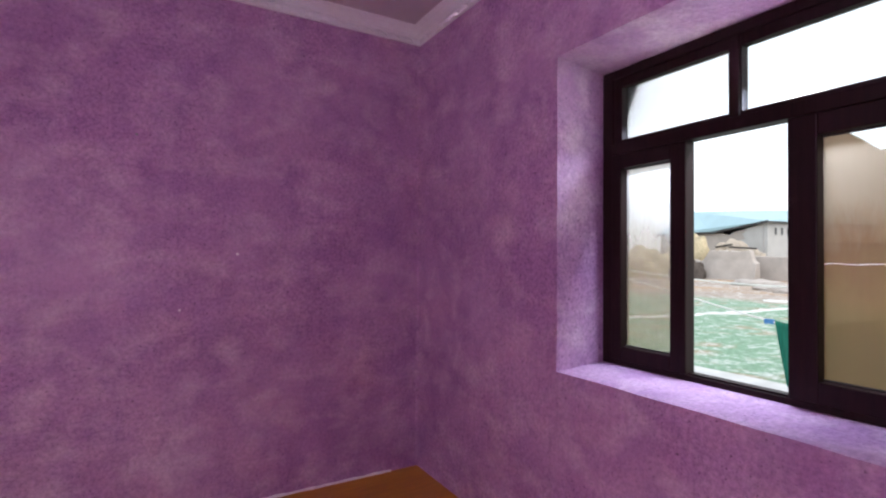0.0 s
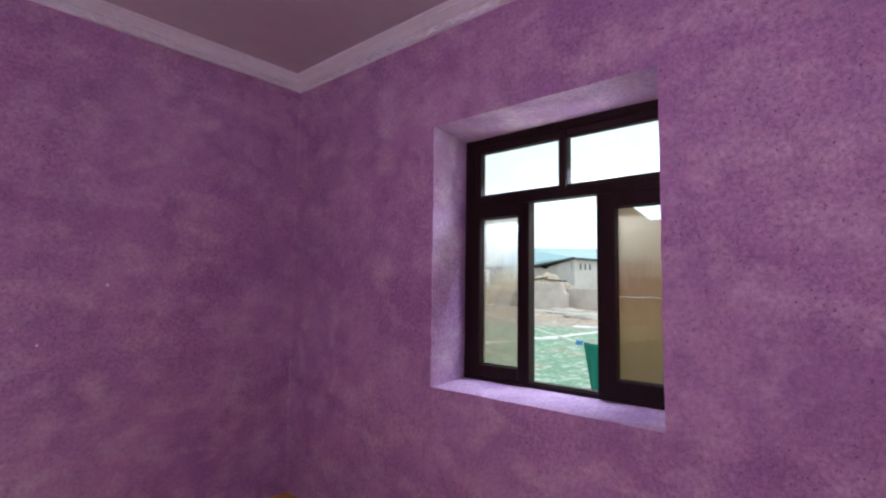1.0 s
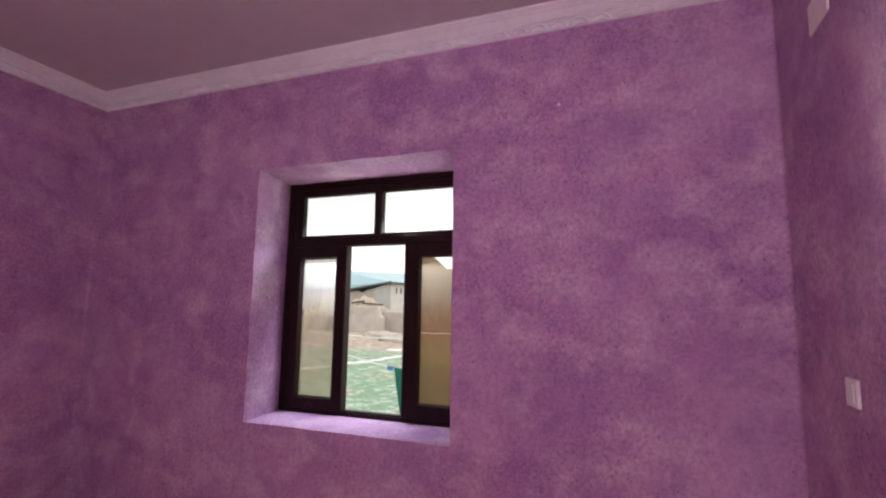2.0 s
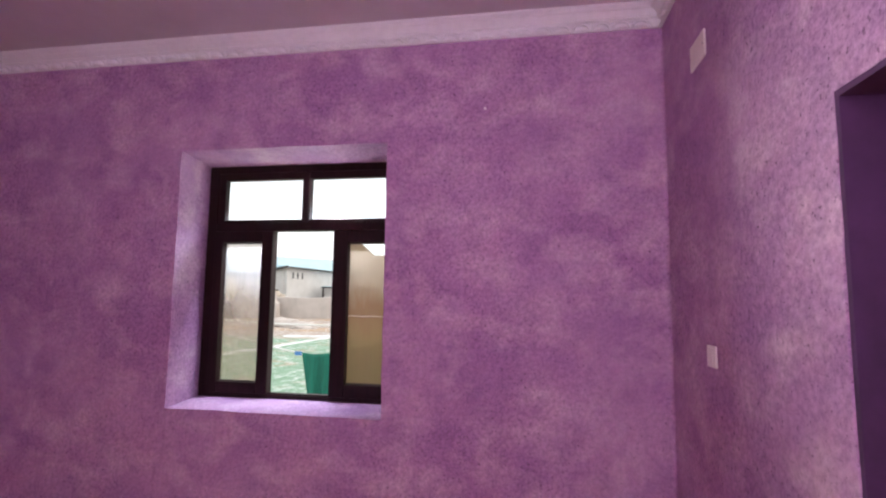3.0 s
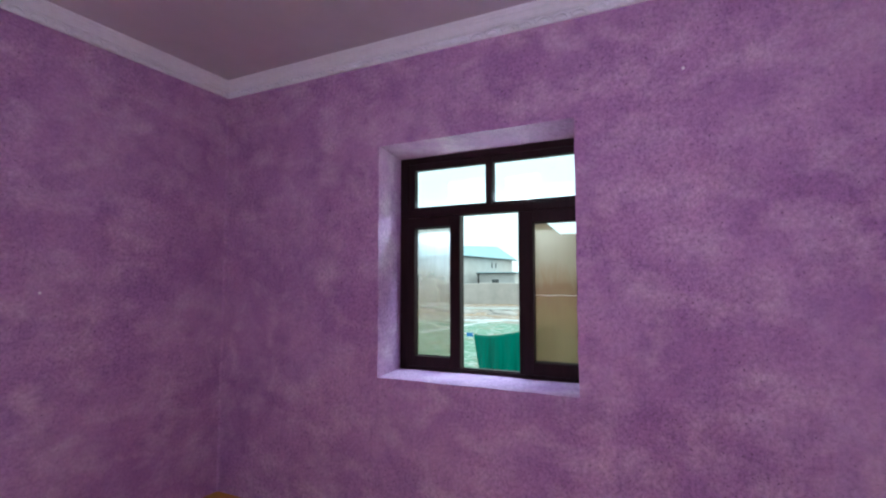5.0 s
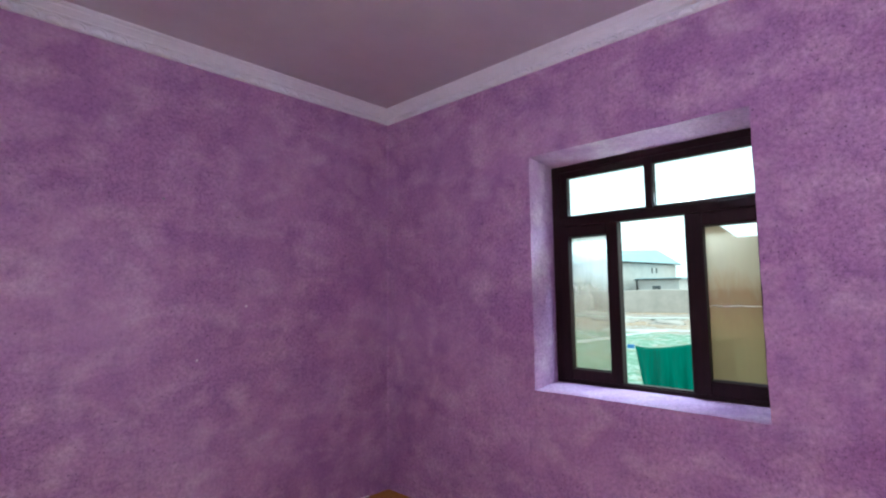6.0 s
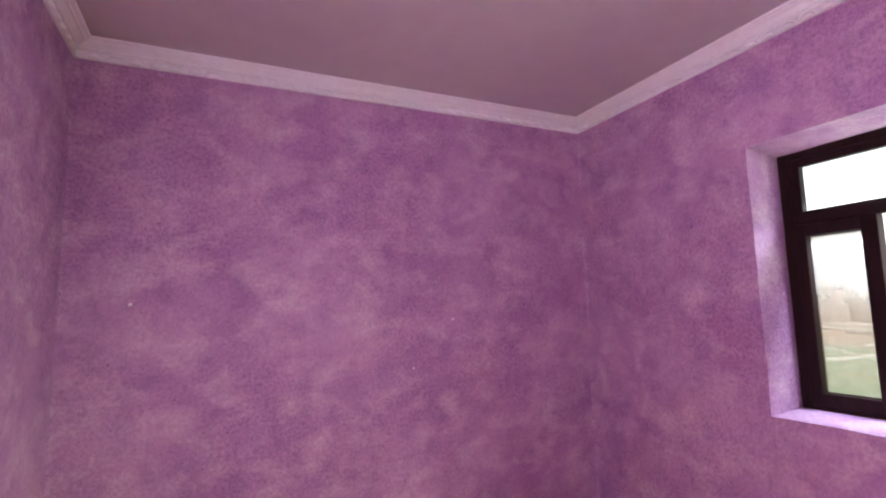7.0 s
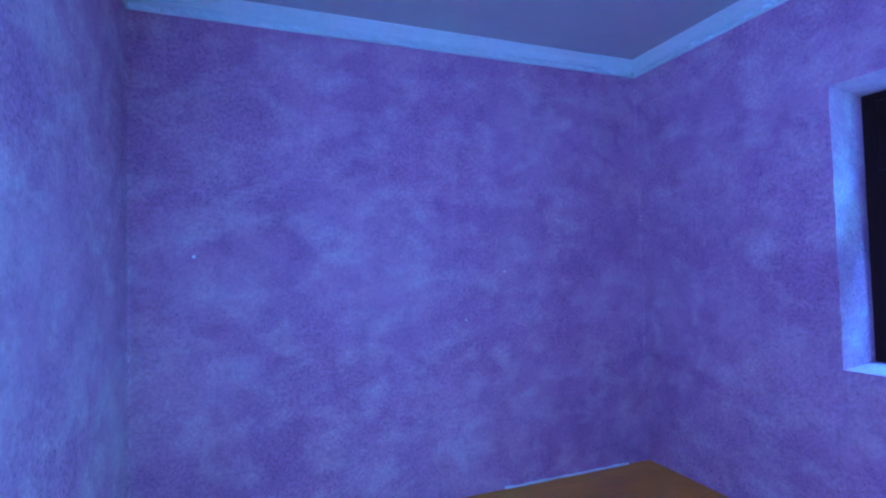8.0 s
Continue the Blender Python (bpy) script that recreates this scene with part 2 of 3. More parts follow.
def box(x0, x1, y0, y1, z0, z1, bevel=0.0, bm=None):
    bm = bm or bmesh.new()
    made = bmesh.ops.create_cube(bm, size=1)["verts"]
    for v in made:
        v.co = ((x0 + x1) / 2 + v.co.x * (x1 - x0), (y0 + y1) / 2 + v.co.y * (y1 - y0), (z0 + z1) / 2 + v.co.z * (z1 - z0))
    if bevel:
        edges = list({e for v in made for e in v.link_edges})
        bmesh.ops.bevel(bm, geom=edges, offset=bevel, segments=2, affect="EDGES", profile=0.6)
    return bm


def sweep(profile, a, b, u, v):
    """A profile of (p, q) pairs carried straight from a to b; u and v are the directions of p and q."""
    bm = bmesh.new()
    a, b, u, v = Vector(a), Vector(b), Vector(u), Vector(v)
    rings = [[bm.verts.new(e + p * u + q * v) for p, q in profile] for e in (a, b)]
    for i in range(len(profile)):
        j = (i + 1) % len(profile)
        bm.faces.new((rings[0][i], rings[0][j], rings[1][j], rings[1][i]))
    bm.faces.new(rings[0][::-1]), bm.faces.new(rings[1])
    bmesh.ops.recalc_face_normals(bm, faces=bm.faces)
    return bm


def tube(points, r, sides=6):
    bm = bmesh.new()
    pts = [Vector(p) for p in points]
    rings = []
    for i, p in enumerate(pts):
        d = (pts[min(i + 1, len(pts) - 1)] - pts[max(i - 1, 0)]).normalized()
        x = d.orthogonal().normalized()
        y = d.cross(x)
        rr = r[i] if isinstance(r, (list, tuple)) else r
        rings.append([bm.verts.new(p + rr * (math.cos(k * 2 * math.pi / sides) * x + math.sin(k * 2 * math.pi / sides) * y)) for k in range(sides)])
    for q, w in zip(rings, rings[1:]):
        near = min(range(sides), key=lambda k: (w[k].co - q[0].co).length)
        for k in range(sides):
            bm.faces.new((q[k], q[(k + 1) % sides], w[(k + 1 + near) % sides], w[(k + near) % sides]))
    bm.faces.new(rings[0][::-1]), bm.faces.new(rings[-1])
    bmesh.ops.recalc_face_normals(bm, faces=bm.faces)
    return bm


# ---- the room ----
XW, YS, ZC = -3.465, -4.10, 3.075      # west wall, south wall, ceiling; the north-east corner is the origin
W0, W1, WZ0, WZ1, WD = -1.405, -2.656, 0.94, 2.42, 0.375   # window opening in the east wall
D0, D1, DZ = -1.36, -2.28, 2.05        # doorway in the south wall


def steps(a, b, size):
    k = max(1, round(abs(b - a) / size))
    return [a + (b - a) * i / k for i in range(k + 1)]


def rough_wall(name, span, height, depth, place, hole=None, flare=0.0, wave=0.004, cell=0.11):
    """A hand-plastered wall: a grid with a slight wave in it, an opening through it, and a back face.
    place(s, z, d) turns run, height and depth into the world."""
    bm = bmesh.new()
    cuts_s, cuts_z = [span[0], span[1]], [0.0, height]
    if hole:
        cuts_s, cuts_z = [span[0], hole[0], hole[1], span[1]], sorted({0.0, hole[2], hole[3], height})
    # the corners of the room are rounded: each wall curves in to meet its neighbour
    ROUND = 0.02
    arc = [(ROUND * (1 - math.sin(a)), ROUND * (1 - math.cos(a))) for a in (radians(45 - 7.5 * k) for k in range(7))]
    cuts_s[0], cuts_s[-1] = span[0] + ROUND, span[1] - ROUND
    ss = [s for a, b in zip(cuts_s, cuts_s[1:]) for s in steps(a, b, cell)[:-1]] + [cuts_s[-1]]
    curl = {}
    for e, d in arc[:-1]:
        curl[span[0] + e], curl[span[1] - e] = d, d
    ss = sorted(ss + list(curl))
    zs = [z for a, b in zip(cuts_z, cuts_z[1:]) for z in steps(a, b, cell)[:-1]] + [height]

    def wobble(s, z, d):
        p = Vector((s, z, d + span[0]))
        fade = min(1.0, max(0.0, min(s - span[0], span[1] - s) / 0.3 - 0.35))
        return fade * (noise.noise(p * 1.7) * wave + noise.noise(p * 7) * wave * 0.45)
    inside = (lambda s, z: hole[0] - 1e-6 <= s <= hole[1] + 1e-6 and hole[2] - 1e-6 <= z <= hole[3] + 1e-6) if hole else (lambda s, z: False)
    grid = {}
    for i, s in enumerate(ss):
        for j, z in enumerate(zs):
            ds = dz = 0.0
            if hole and inside(s, z):
                ds, dz = noise.noise(Vector((s, z, 3.3)) * 9) * 0.006, noise.noise(Vector((s, z, 8.1)) * 9) * 0.005
            edge = 0 < i < len(ss) - 1 and 0 < j < len(zs) - 1
            f = min(1.0, max(0.0, (2.95 - z) / 0.12))      # square again behind the cornice
            if s in curl:
                end = span[0] if s - span[0] < 0.5 else span[1]
                ds = -(1 - f) * arc[0][0] * (ROUND - abs(s - end)) / (ROUND - arc[0][0]) * (1 if s > end else -1)
            grid[i, j] = bm.verts.new(place(s + ds, z + dz, (wobble(s, z, 0) if edge else 0) - f * curl.get(s, 0.0)))
    for i in range(len(ss) - 1):
        for j in range(len(zs) - 1):
            if hole and inside((ss[i] + ss[i + 1]) / 2, (zs[j] + zs[j + 1]) / 2):
                continue
            bm.faces.new((grid[i, j], grid[i + 1, j], grid[i + 1, j + 1], grid[i, j + 1]))
    if hole:
        ia, ib = min(range(len(ss)), key=lambda i: abs(ss[i] - hole[0])), min(range(len(ss)), key=lambda i: abs(ss[i] - hole[1]))
        ja, jb = min(range(len(zs)), key=lambda j: abs(zs[j] - hole[2])), min(range(len(zs)), key=lambda j: abs(zs[j] - hole[3]))
        ring = [(i, ja) for i in range(ia, ib)] + [(ib, j) for j in range(ja, jb)] + [(i, jb) for i in range(ib, ia, -1)] + [(ia, j) for j in range(jb, ja, -1)]
        mid = (hole[0] + hole[1]) / 2
        rows = [[grid[k] for k in ring]]
        for d in steps(0, depth, 0.06)[1:]:
            row = []
            for i, j in ring:
                s, z = ss[i], zs[j]
                s2 = s + (flare * d / depth) * (1 if s > mid else -1) * (abs(s - mid) / abs(hole[1] - mid))
                p = Vector((s, z, d)) * 8
                row.append(bm.verts.new(place(s2 + noise.noise(p) * 0.003, z + noise.noise(p + Vector((5, 5, 5))) * 0.003, d)))
            rows.append(row)
        for r, q in zip(rows, rows[1:]):
            for k in range(len(r)):
                if hole[2] <= 0 and ring[k][1] == ja and ring[(k + 1) % len(r)][1] == ja:
                    continue
                bm.faces.new((r[k], r[(k + 1) % len(r)], q[(k + 1) % len(r)], q[k]))
        # back face round the opening
        flat = rows[-1]
        outer = [bm.verts.new(place(s, z, depth)) for s, z in ((span[0], 0), (span[1], 0), (span[1], height), (span[0], height))]
        n4 = len(flat)
        corner = {0: 0, ib - ia: 1, ib - ia + jb - ja: 2, 2 * (ib - ia) + jb - ja: 3}
        keys = sorted(corner)
        for a, b in zip(keys, keys[1:] + [n4]):
            run = [flat[k % n4] for k in range(a, b + 1)]
            o0, o1 = outer[corner[a]], outer[(corner[a] + 1) % 4]
            if (o0.co - run[0].co).length < 1e-4:
                continue
            bm.faces.new([o0, o1] + run[::-1])
    bmesh.ops.recalc_face_normals(bm, faces=bm.faces)
    return tagged(mesh_ob(name, bm, PLASTER, smooth=False), "violet sponge-painted rough plaster wall", "wall", kind="structure")


wall_east = rough_wall("wall_east", (-4.10, 0.0), ZC, WD + 0.09, lambda s, z, d: (d, s, z), (W1, W0, WZ0, WZ1), flare=0.075)
wall_north = rough_wall("wall_north", (XW, 0.0), ZC, 0.3, lambda s, z, d: (s, d, z))
wall_west = rough_wall("wall_west", (YS, 0.0), ZC, 0.3, lambda s, z, d: (XW - d, s, z))
wall_south = rough_wall("wall_south", (XW, 0.0), ZC, 0.42, lambda s, z, d: (s, YS - d, z), (D1, D0, 0.0, DZ))

tagged(mesh_ob("floor", box(XW - 0.3, WD, YS - 2.2, 0.3, -0.12, 0.0), FLOOR), "orange-brown painted wooden floor", "floor", kind="structure")
tagged(mesh_ob("ceiling", box(XW - 0.3, WD, YS - 2.2, 0.3, ZC, ZC + 0.15), CEILING), "mauve-grey satin painted ceiling", "ceiling", kind="structure")
# unseen solid backs that keep daylight out, coloured dark to dim the passage
for nm, b in (("wall_north_back", (XW - 0.3, 0.46, 0.02, 0.3, -0.12, ZC + 0.15)), ("wall_west_back", (XW - 0.3, XW - 0.02, YS - 2.2, 0.02, -0.12, ZC + 0.15)),
              ("passage_wall_south", (XW - 0.3, 0.46, YS - 2.3, YS - 2.0, -0.12, ZC + 0.15)), ("passage_wall_east", (0.0, 0.46, YS - 2.0, YS - 0.02, -0.12, ZC + 0.15))):
    tagged(mesh_ob(nm, box(*b), CLOSING), "unseen dark wall added to close the building", "wall", kind="structure")


# added boards whose dark plum colour carries the shade inside the doorway
door_shading = thing("door_1", "empty doorway, the shade on its jambs put in as dark plum boards", "doorway", kind="structure", at=(D0, YS, 0))
for nm, b in (("jamb_shade", (-0.016, 0.0, -0.42, -0.003, 0.0, DZ)), ("jamb_shade", (D1 - D0, D1 - D0 + 0.016, -0.42, -0.003, 0.0, DZ)), ("head_shade", (D1 - D0 + 0.016, -0.016, -0.42, -0.003, DZ - 0.016, DZ))):
    part(nm, box(*b), DOOR_SHADE, door_shading)


# ---- cornice ----
CZ = 2.972
PROFILE = [(0, 0), (0.016, 0), (0.018, 0.004), (0.014, 0.007), (0.003, 0.009), (0.003, 0.048), (0.028, 0.050), (0.032, 0.053), (0.028, 0.057), (0.016, 0.060),
           (0.026, 0.066), (0.044, 0.075), (0.052, 0.079), (0.064, 0.080), (0.066, 0.085), (0.060, 0.088), (0.072, 0.092), (0.084, 0.094), (0.090, 0.099), (0.090, 0.103), (0, 0.103)]


def lobe_mesh():
    """One leaf of the moulded band: a smooth swelling tongue under a thin arched rim."""
    rim = [(0.045 * math.cos(k * math.pi / 10), -0.002, -0.021 + 0.042 * math.sin(k * math.pi / 10) ** 0.8) for k in range(11)]
    bm = tube(rim, 0.0052, 6)
    for v in bmesh.ops.create_icosphere(bm, subdivisions=2, radius=1)["verts"]:
        x, y, z = v.co
        v.co = (x * 0.036, y * 0.022, -0.019 + z * 0.031)
    for v in bmesh.ops.create_icosphere(bm, subdivisions=1, radius=1)["verts"]:
        x, y, z = v.co
        v.co = (0.05 + x * 0.005 * (1.3 - z), y * 0.008, -0.004 + z * 0.022)
    for v in bm.verts:
        v.co.z = max(v.co.z, -0.024)
    me = bpy.data.meshes.new("moulding_leaf")
    bm.to_mesh(me)
    bm.free()
    me.materials.append(CORNICE)
    me.polygons.foreach_set("use_smooth", [True] * len(me.polygons))
    return me


LOBE = lobe_mesh()


def cornice(name, a, b, inward, angle):
    ob = tagged(mesh_ob(name, sweep(PROFILE, (*a, CZ), (*b, CZ), (*inward, 0), (0, 0, 1)), CORNICE), "white moulded foam cornice with a leaf band", "cornice", kind="structure")
    a, b = Vector((*a, 0)), Vector((*b, 0))
    k = round((b - a).length / 0.10)
    for i in range(1, k):
        leaf = new("moulding_leaf", LOBE)
        leaf.parent = ob
        p = a + (b - a) * i / k + Vector((*inward, 0)) * 0.011
        leaf.matrix_basis = pose(p.x, p.y, CZ + 0.026, 0, 0, angle)
    return ob


cornice("cornice_east", (0.0, 0.0), (0.0, YS), (-1, 0), 90)
cornice("cornice_north", (XW, 0.0), (0.0, 0.0), (0, -1), 0)
cornice("cornice_south", (XW, YS), (0.0, YS), (0, 1), 180)
cornice("cornice_west", (XW, YS), (XW, 0.0), (1, 0), -90)


# ---- window ----
window = thing("window_1", "dark brown framed window, middle light open, side panes filmed with dirt", "window", kind="structure", at=(WD, -2.02, WZ0))
FL, FR = -1.318, -2.722                                   # outer edges of the frame


def bar(name, y0, y1, z0, z1, x0=0.375, x1=0.44, bevel=0.006, label="", parent=None):
    ob = part(name, box(x0, x1, min(y0, y1), max(y0, y1), z0, z1, bevel), FRAME, parent or window, label)
    ob.matrix_parent_inverse = Matrix.Translation((-WD, 2.02, -WZ0))
    return ob


def pane(name, y0, y1, z0, z1, mat, label, x=0.412):
    bm = box(x, x + 0.004, min(y0, y1), max(y0, y1), z0, z1)
    for v in bm.verts:
        v.co -= Vector((x, y0, z0))
    ob = part(name, bm, mat, window, label)
    ob.matrix_basis = Matrix.Translation((x - WD, y0 + 2.02, z0 - WZ0))
    ob.visible_shadow = False
    return ob


bar("stile", FL, -1.405, 0.915, 2.44), bar("stile", FR, -2.635, 0.915, 2.44)
bar("top_rail", -1.405, -2.635, 2.375, 2.44), bar("bottom_rail", -1.405, -2.635, 0.915, 0.965)
bar("transom", -1.405, -2.635, 1.99, 2.045, 0.368, 0.44)
bar("mullion", -1.996, -2.040, 2.045, 2.375, 0.372, 0.44)
# glazing beads of the upper lights
for y0, y1 in ((-1.405, -1.996), (-2.040, -2.635)):
    a, b = (y0 - 0.05, y1 + 0.002) if y0 > -1.5 else (y0 - 0.002, y1 + 0.05)
    bar("glazing_bead", y0, a, 2.045, 2.375, 0.384, 0.43, 0.004)
    bar("glazing_bead", b, y1, 2.045, 2.375, 0.384, 0.43, 0.004)
    bar("glazing_bead", a, b, 2.330, 2.375, 0.384, 0.43, 0.004)
    bar("glazing_bead", a, b, 2.045, 2.066, 0.384, 0.43, 0.004)
    pane("pane", a, b, 2.066, 2.330, GLASS_CLEAR, "clear upper pane")
# side sashes and their filmed panes
for y0, g0, g1, y1, z0, z1, mat, label in ((-1.405, -1.463, -1.735, -1.812, 1.035, 1.917, GLASS_LEFT, "misted glass with run marks"),
                                          (-2.217, -2.313, -2.580, -2.635, 1.045, 1.912, GLASS_RIGHT, "glass under a dried brown film, one corner bare")):
    bar("sash_stile", y0, g0, 0.966, 1.989, 0.366, 0.432), bar("sash_stile", g1, y1, 0.966, 1.989, 0.366, 0.432)
    bar("sash_rail", g0, g1, z1, 1.989, 0.366, 0.432), bar("sash_rail", g0, g1, 0.966, z0, 0.366, 0.432)
    for zz in (z0, z1 - 0.006):
        o = part("gasket", box(0.400, 0.411, g1, g0, zz, zz + 0.006), RUBBER, window)
        o.matrix_parent_inverse = Matrix.Translation((-WD, 2.02, -WZ0))
    pane("pane", g0, g1, z0, z1, mat, label)
# thin sealant line across the filmed pane
o = part("sealant_line", tube([(0.409, -2.315 - 0.265 * k / 8, 1.457 + 0.002 * math.sin(k * 1.7)) for k in range(9)], 0.0016), PUTTY, window, "pale dried line across the glass")
o.matrix_parent_inverse = Matrix.Translation((-WD, 2.02, -WZ0))
# guide rail under the open middle light
bar("guide_rail", -1.812, -2.217, 0.9655, 0.974, 0.385, 0.43, 0.002)


# ---- wall fittings ----
def floor_bead():
    """A smear of white plaster left along the foot of the wall."""
    bm = bmesh.new()
    rows = []
    for i in range(49):
        x = -1.25 + 1.05 * i / 48
        w = 0.010 + 0.008 * noise.noise(Vector((x * 9, 0, 1))) 
        h = 0.012 + 0.010 * noise.noise(Vector((x * 11, 3, 1)))
        rows.append([bm.verts.new(p) for p in ((x, 0.004, max(h, 0.003) + 0.003), (x, -0.5 * w, max(h, 0.003)), (x, -max(w, 0.003), -0.001))])
    for a, b in zip(rows, rows[1:]):
        for j in range(2):
            bm.faces.new((a[j], a[j + 1], b[j + 1], b[j]))
    tagged(mesh_ob("trim", bm, CHIP, smooth=True), "thin uneven smear of white plaster along the floor", "trim", kind="structure")


def switch():
    t = thing("light_switch", "small white plastic light switch on the violet wall", "switch", at=(-0.540, YS, 1.365))
    part("plate", box(-0.043, 0.043, 0, 0.010, -0.041, 0.041, 0.004), WHITE_PLASTIC, t)
    part("rocker", box(-0.028, 0.028, 0.010, 0.015, -0.028, 0.028, 0.003), WHITE_PLASTIC, t)


def junction_cover():
    t = thing("junction_box_cover", "square ivory plastic junction cover high on the wall", "wall cover", at=(-0.515, YS, 2.580))
    part("plate", box(-0.083, 0.083, 0, 0.009, -0.054, 0.054, 0.003), WHITE_PLASTIC, t)
    for x in (-0.07, 0.07):
        part("screw", box(x - 0.003, x + 0.003, 0.009, 0.0105, -0.003, 0.003, 0.001), STEEL, t)


switch(), junction_cover(), floor_bead()


def wall_mark(name, at, normal, r, mat, label, category):
    """A small nail head or a chip of plaster standing a little proud."""
    bm = bmesh.new()
    bmesh.ops.create_icosphere(bm, subdivisions=2, radius=1)
    n = Vector(normal)
    for v in bm.verts:
        k = 1 + 0.35 * noise.noise(v.co * 2.1 + Vector(at) * 5)
        v.co = v.co * r * k
        v.co -= n * v.co.dot(n) * 0.6
    ob = mesh_ob(name, bm, mat, smooth=True)
    ob.location = at
    tagged(ob, label, category)


wall_mark("plaster_chip", (-0.001, -3.193, 2.588), (1, 0, 0), 0.008, CHIP, "small white plaster chip on the violet wall", "plaster chip")
wall_mark("plaster_chip", (-3.145, -0.001, 1.617), (0, 1, 0), 0.010, CHIP, "small white plaster chip on the violet wall", "plaster chip")
wall_mark("plaster_chip", (-1.501, -0.001, 1.162), (0, 1, 0), 0.008, CHIP, "small white plaster chip on the violet wall", "plaster chip")
wall_mark("plaster_chip", (-1.203, -0.001, 1.480), (0, 1, 0), 0.009, CHIP, "small white plaster chip on the violet wall", "plaster chip")
wall_mark("nail_head", (-1.718, -0.003, 2.121), (0, 1, 0), 0.007, STEEL, "small dark nail head in the violet wall", "nail")

# ---- outdoors ----
GZ = -0.45
bm = bmesh.new()
xs, ys = steps(0.46, 30, 0.6) + [40, 60, 90, 150, 300, 900, 2500], [-2500, -600, -200, -80, -40] + steps(-20, 45, 1.0) + [60, 100, 250, 700, 2500]
grid = [[bm.verts.new((x, y, GZ + (noise.noise(Vector((x, y, 0)) * 0.35) * 0.07 if 8 < x < 60 else 0))) for y in ys] for x in xs]
for a, b in zip(grid, grid[1:]):
    for k in range(len(ys) - 1):
        bm.faces.new((a[k], b[k], b[k + 1], a[k + 1]))
back = [bm.verts.new((x, y, GZ)) for x, y in ((-2500, -2500), (-2500, 2500))]
bm.faces.new((back[0], *[grid[0][k] for k in range(len(ys))], back[1]))
tagged(mesh_ob("ground", bm, GROUND, smooth=True), "winter grass with thawing snow and bare ochre soil", "ground", kind="structure")
tagged(mesh_ob("pavement", box(0.47, 6.6, -12, 14, GZ - 0.1, GZ + 0.05, 0.02), CONCRETE), "pale frosted concrete apron along the house", "pavement", kind="structure")


def strip(name, a, b, width, label, mat, seed):
    """An uneven low ridge along the ground."""
    bm = bmesh.new()
    a, b = Vector(a), Vector(b)
    d = (b - a).normalized()
    side = Vector((-d.y, d.x, 0))
    rows = []
    k = round((b - a).length / 0.25)
    for i in range(k + 1):
        p = a + (b - a) * i / k + side * noise.noise(Vector((i * 0.21, seed, 0))) * 0.35
        w = width * max(0.12, 0.55 + 1.5 * noise.noise(Vector((i * 0.33, seed, 5))))
        h = 0.09 * (0.6 + 0.8 * abs(noise.noise(Vector((i * 0.5, seed, 9)))))
        rows.append([bm.verts.new(p + side * w * u + Vector((0, 0, h * z))) for u, z in ((-1, -0.6), (-0.6, 0.7), (0, 1), (0.6, 0.7), (1, -0.6))])
    for r, q in zip(rows, rows[1:]):
        for j in range(4):
            bm.faces.new((r[j], r[j + 1], q[j + 1], q[j]))
    return tagged(mesh_ob(name, bm, mat, smooth=True), label, "snow", kind="structure")


strip("snow_ridge", (12.0, 7.2, GZ), (24, 6.4, GZ), 0.22, "narrow ridge of old snow across the grass", SNOW, 1)
strip("snow_ridge", (22.5, 9.2, GZ), (25.0, 2.0, GZ), 0.45, "broad ridge of old snow at the field edge", SNOW, 4)
strip("snow_ridge", (13.0, 7.0, GZ), (8.0, 9.5, GZ), 0.15, "narrow ridge of old snow across the grass", SNOW, 7)


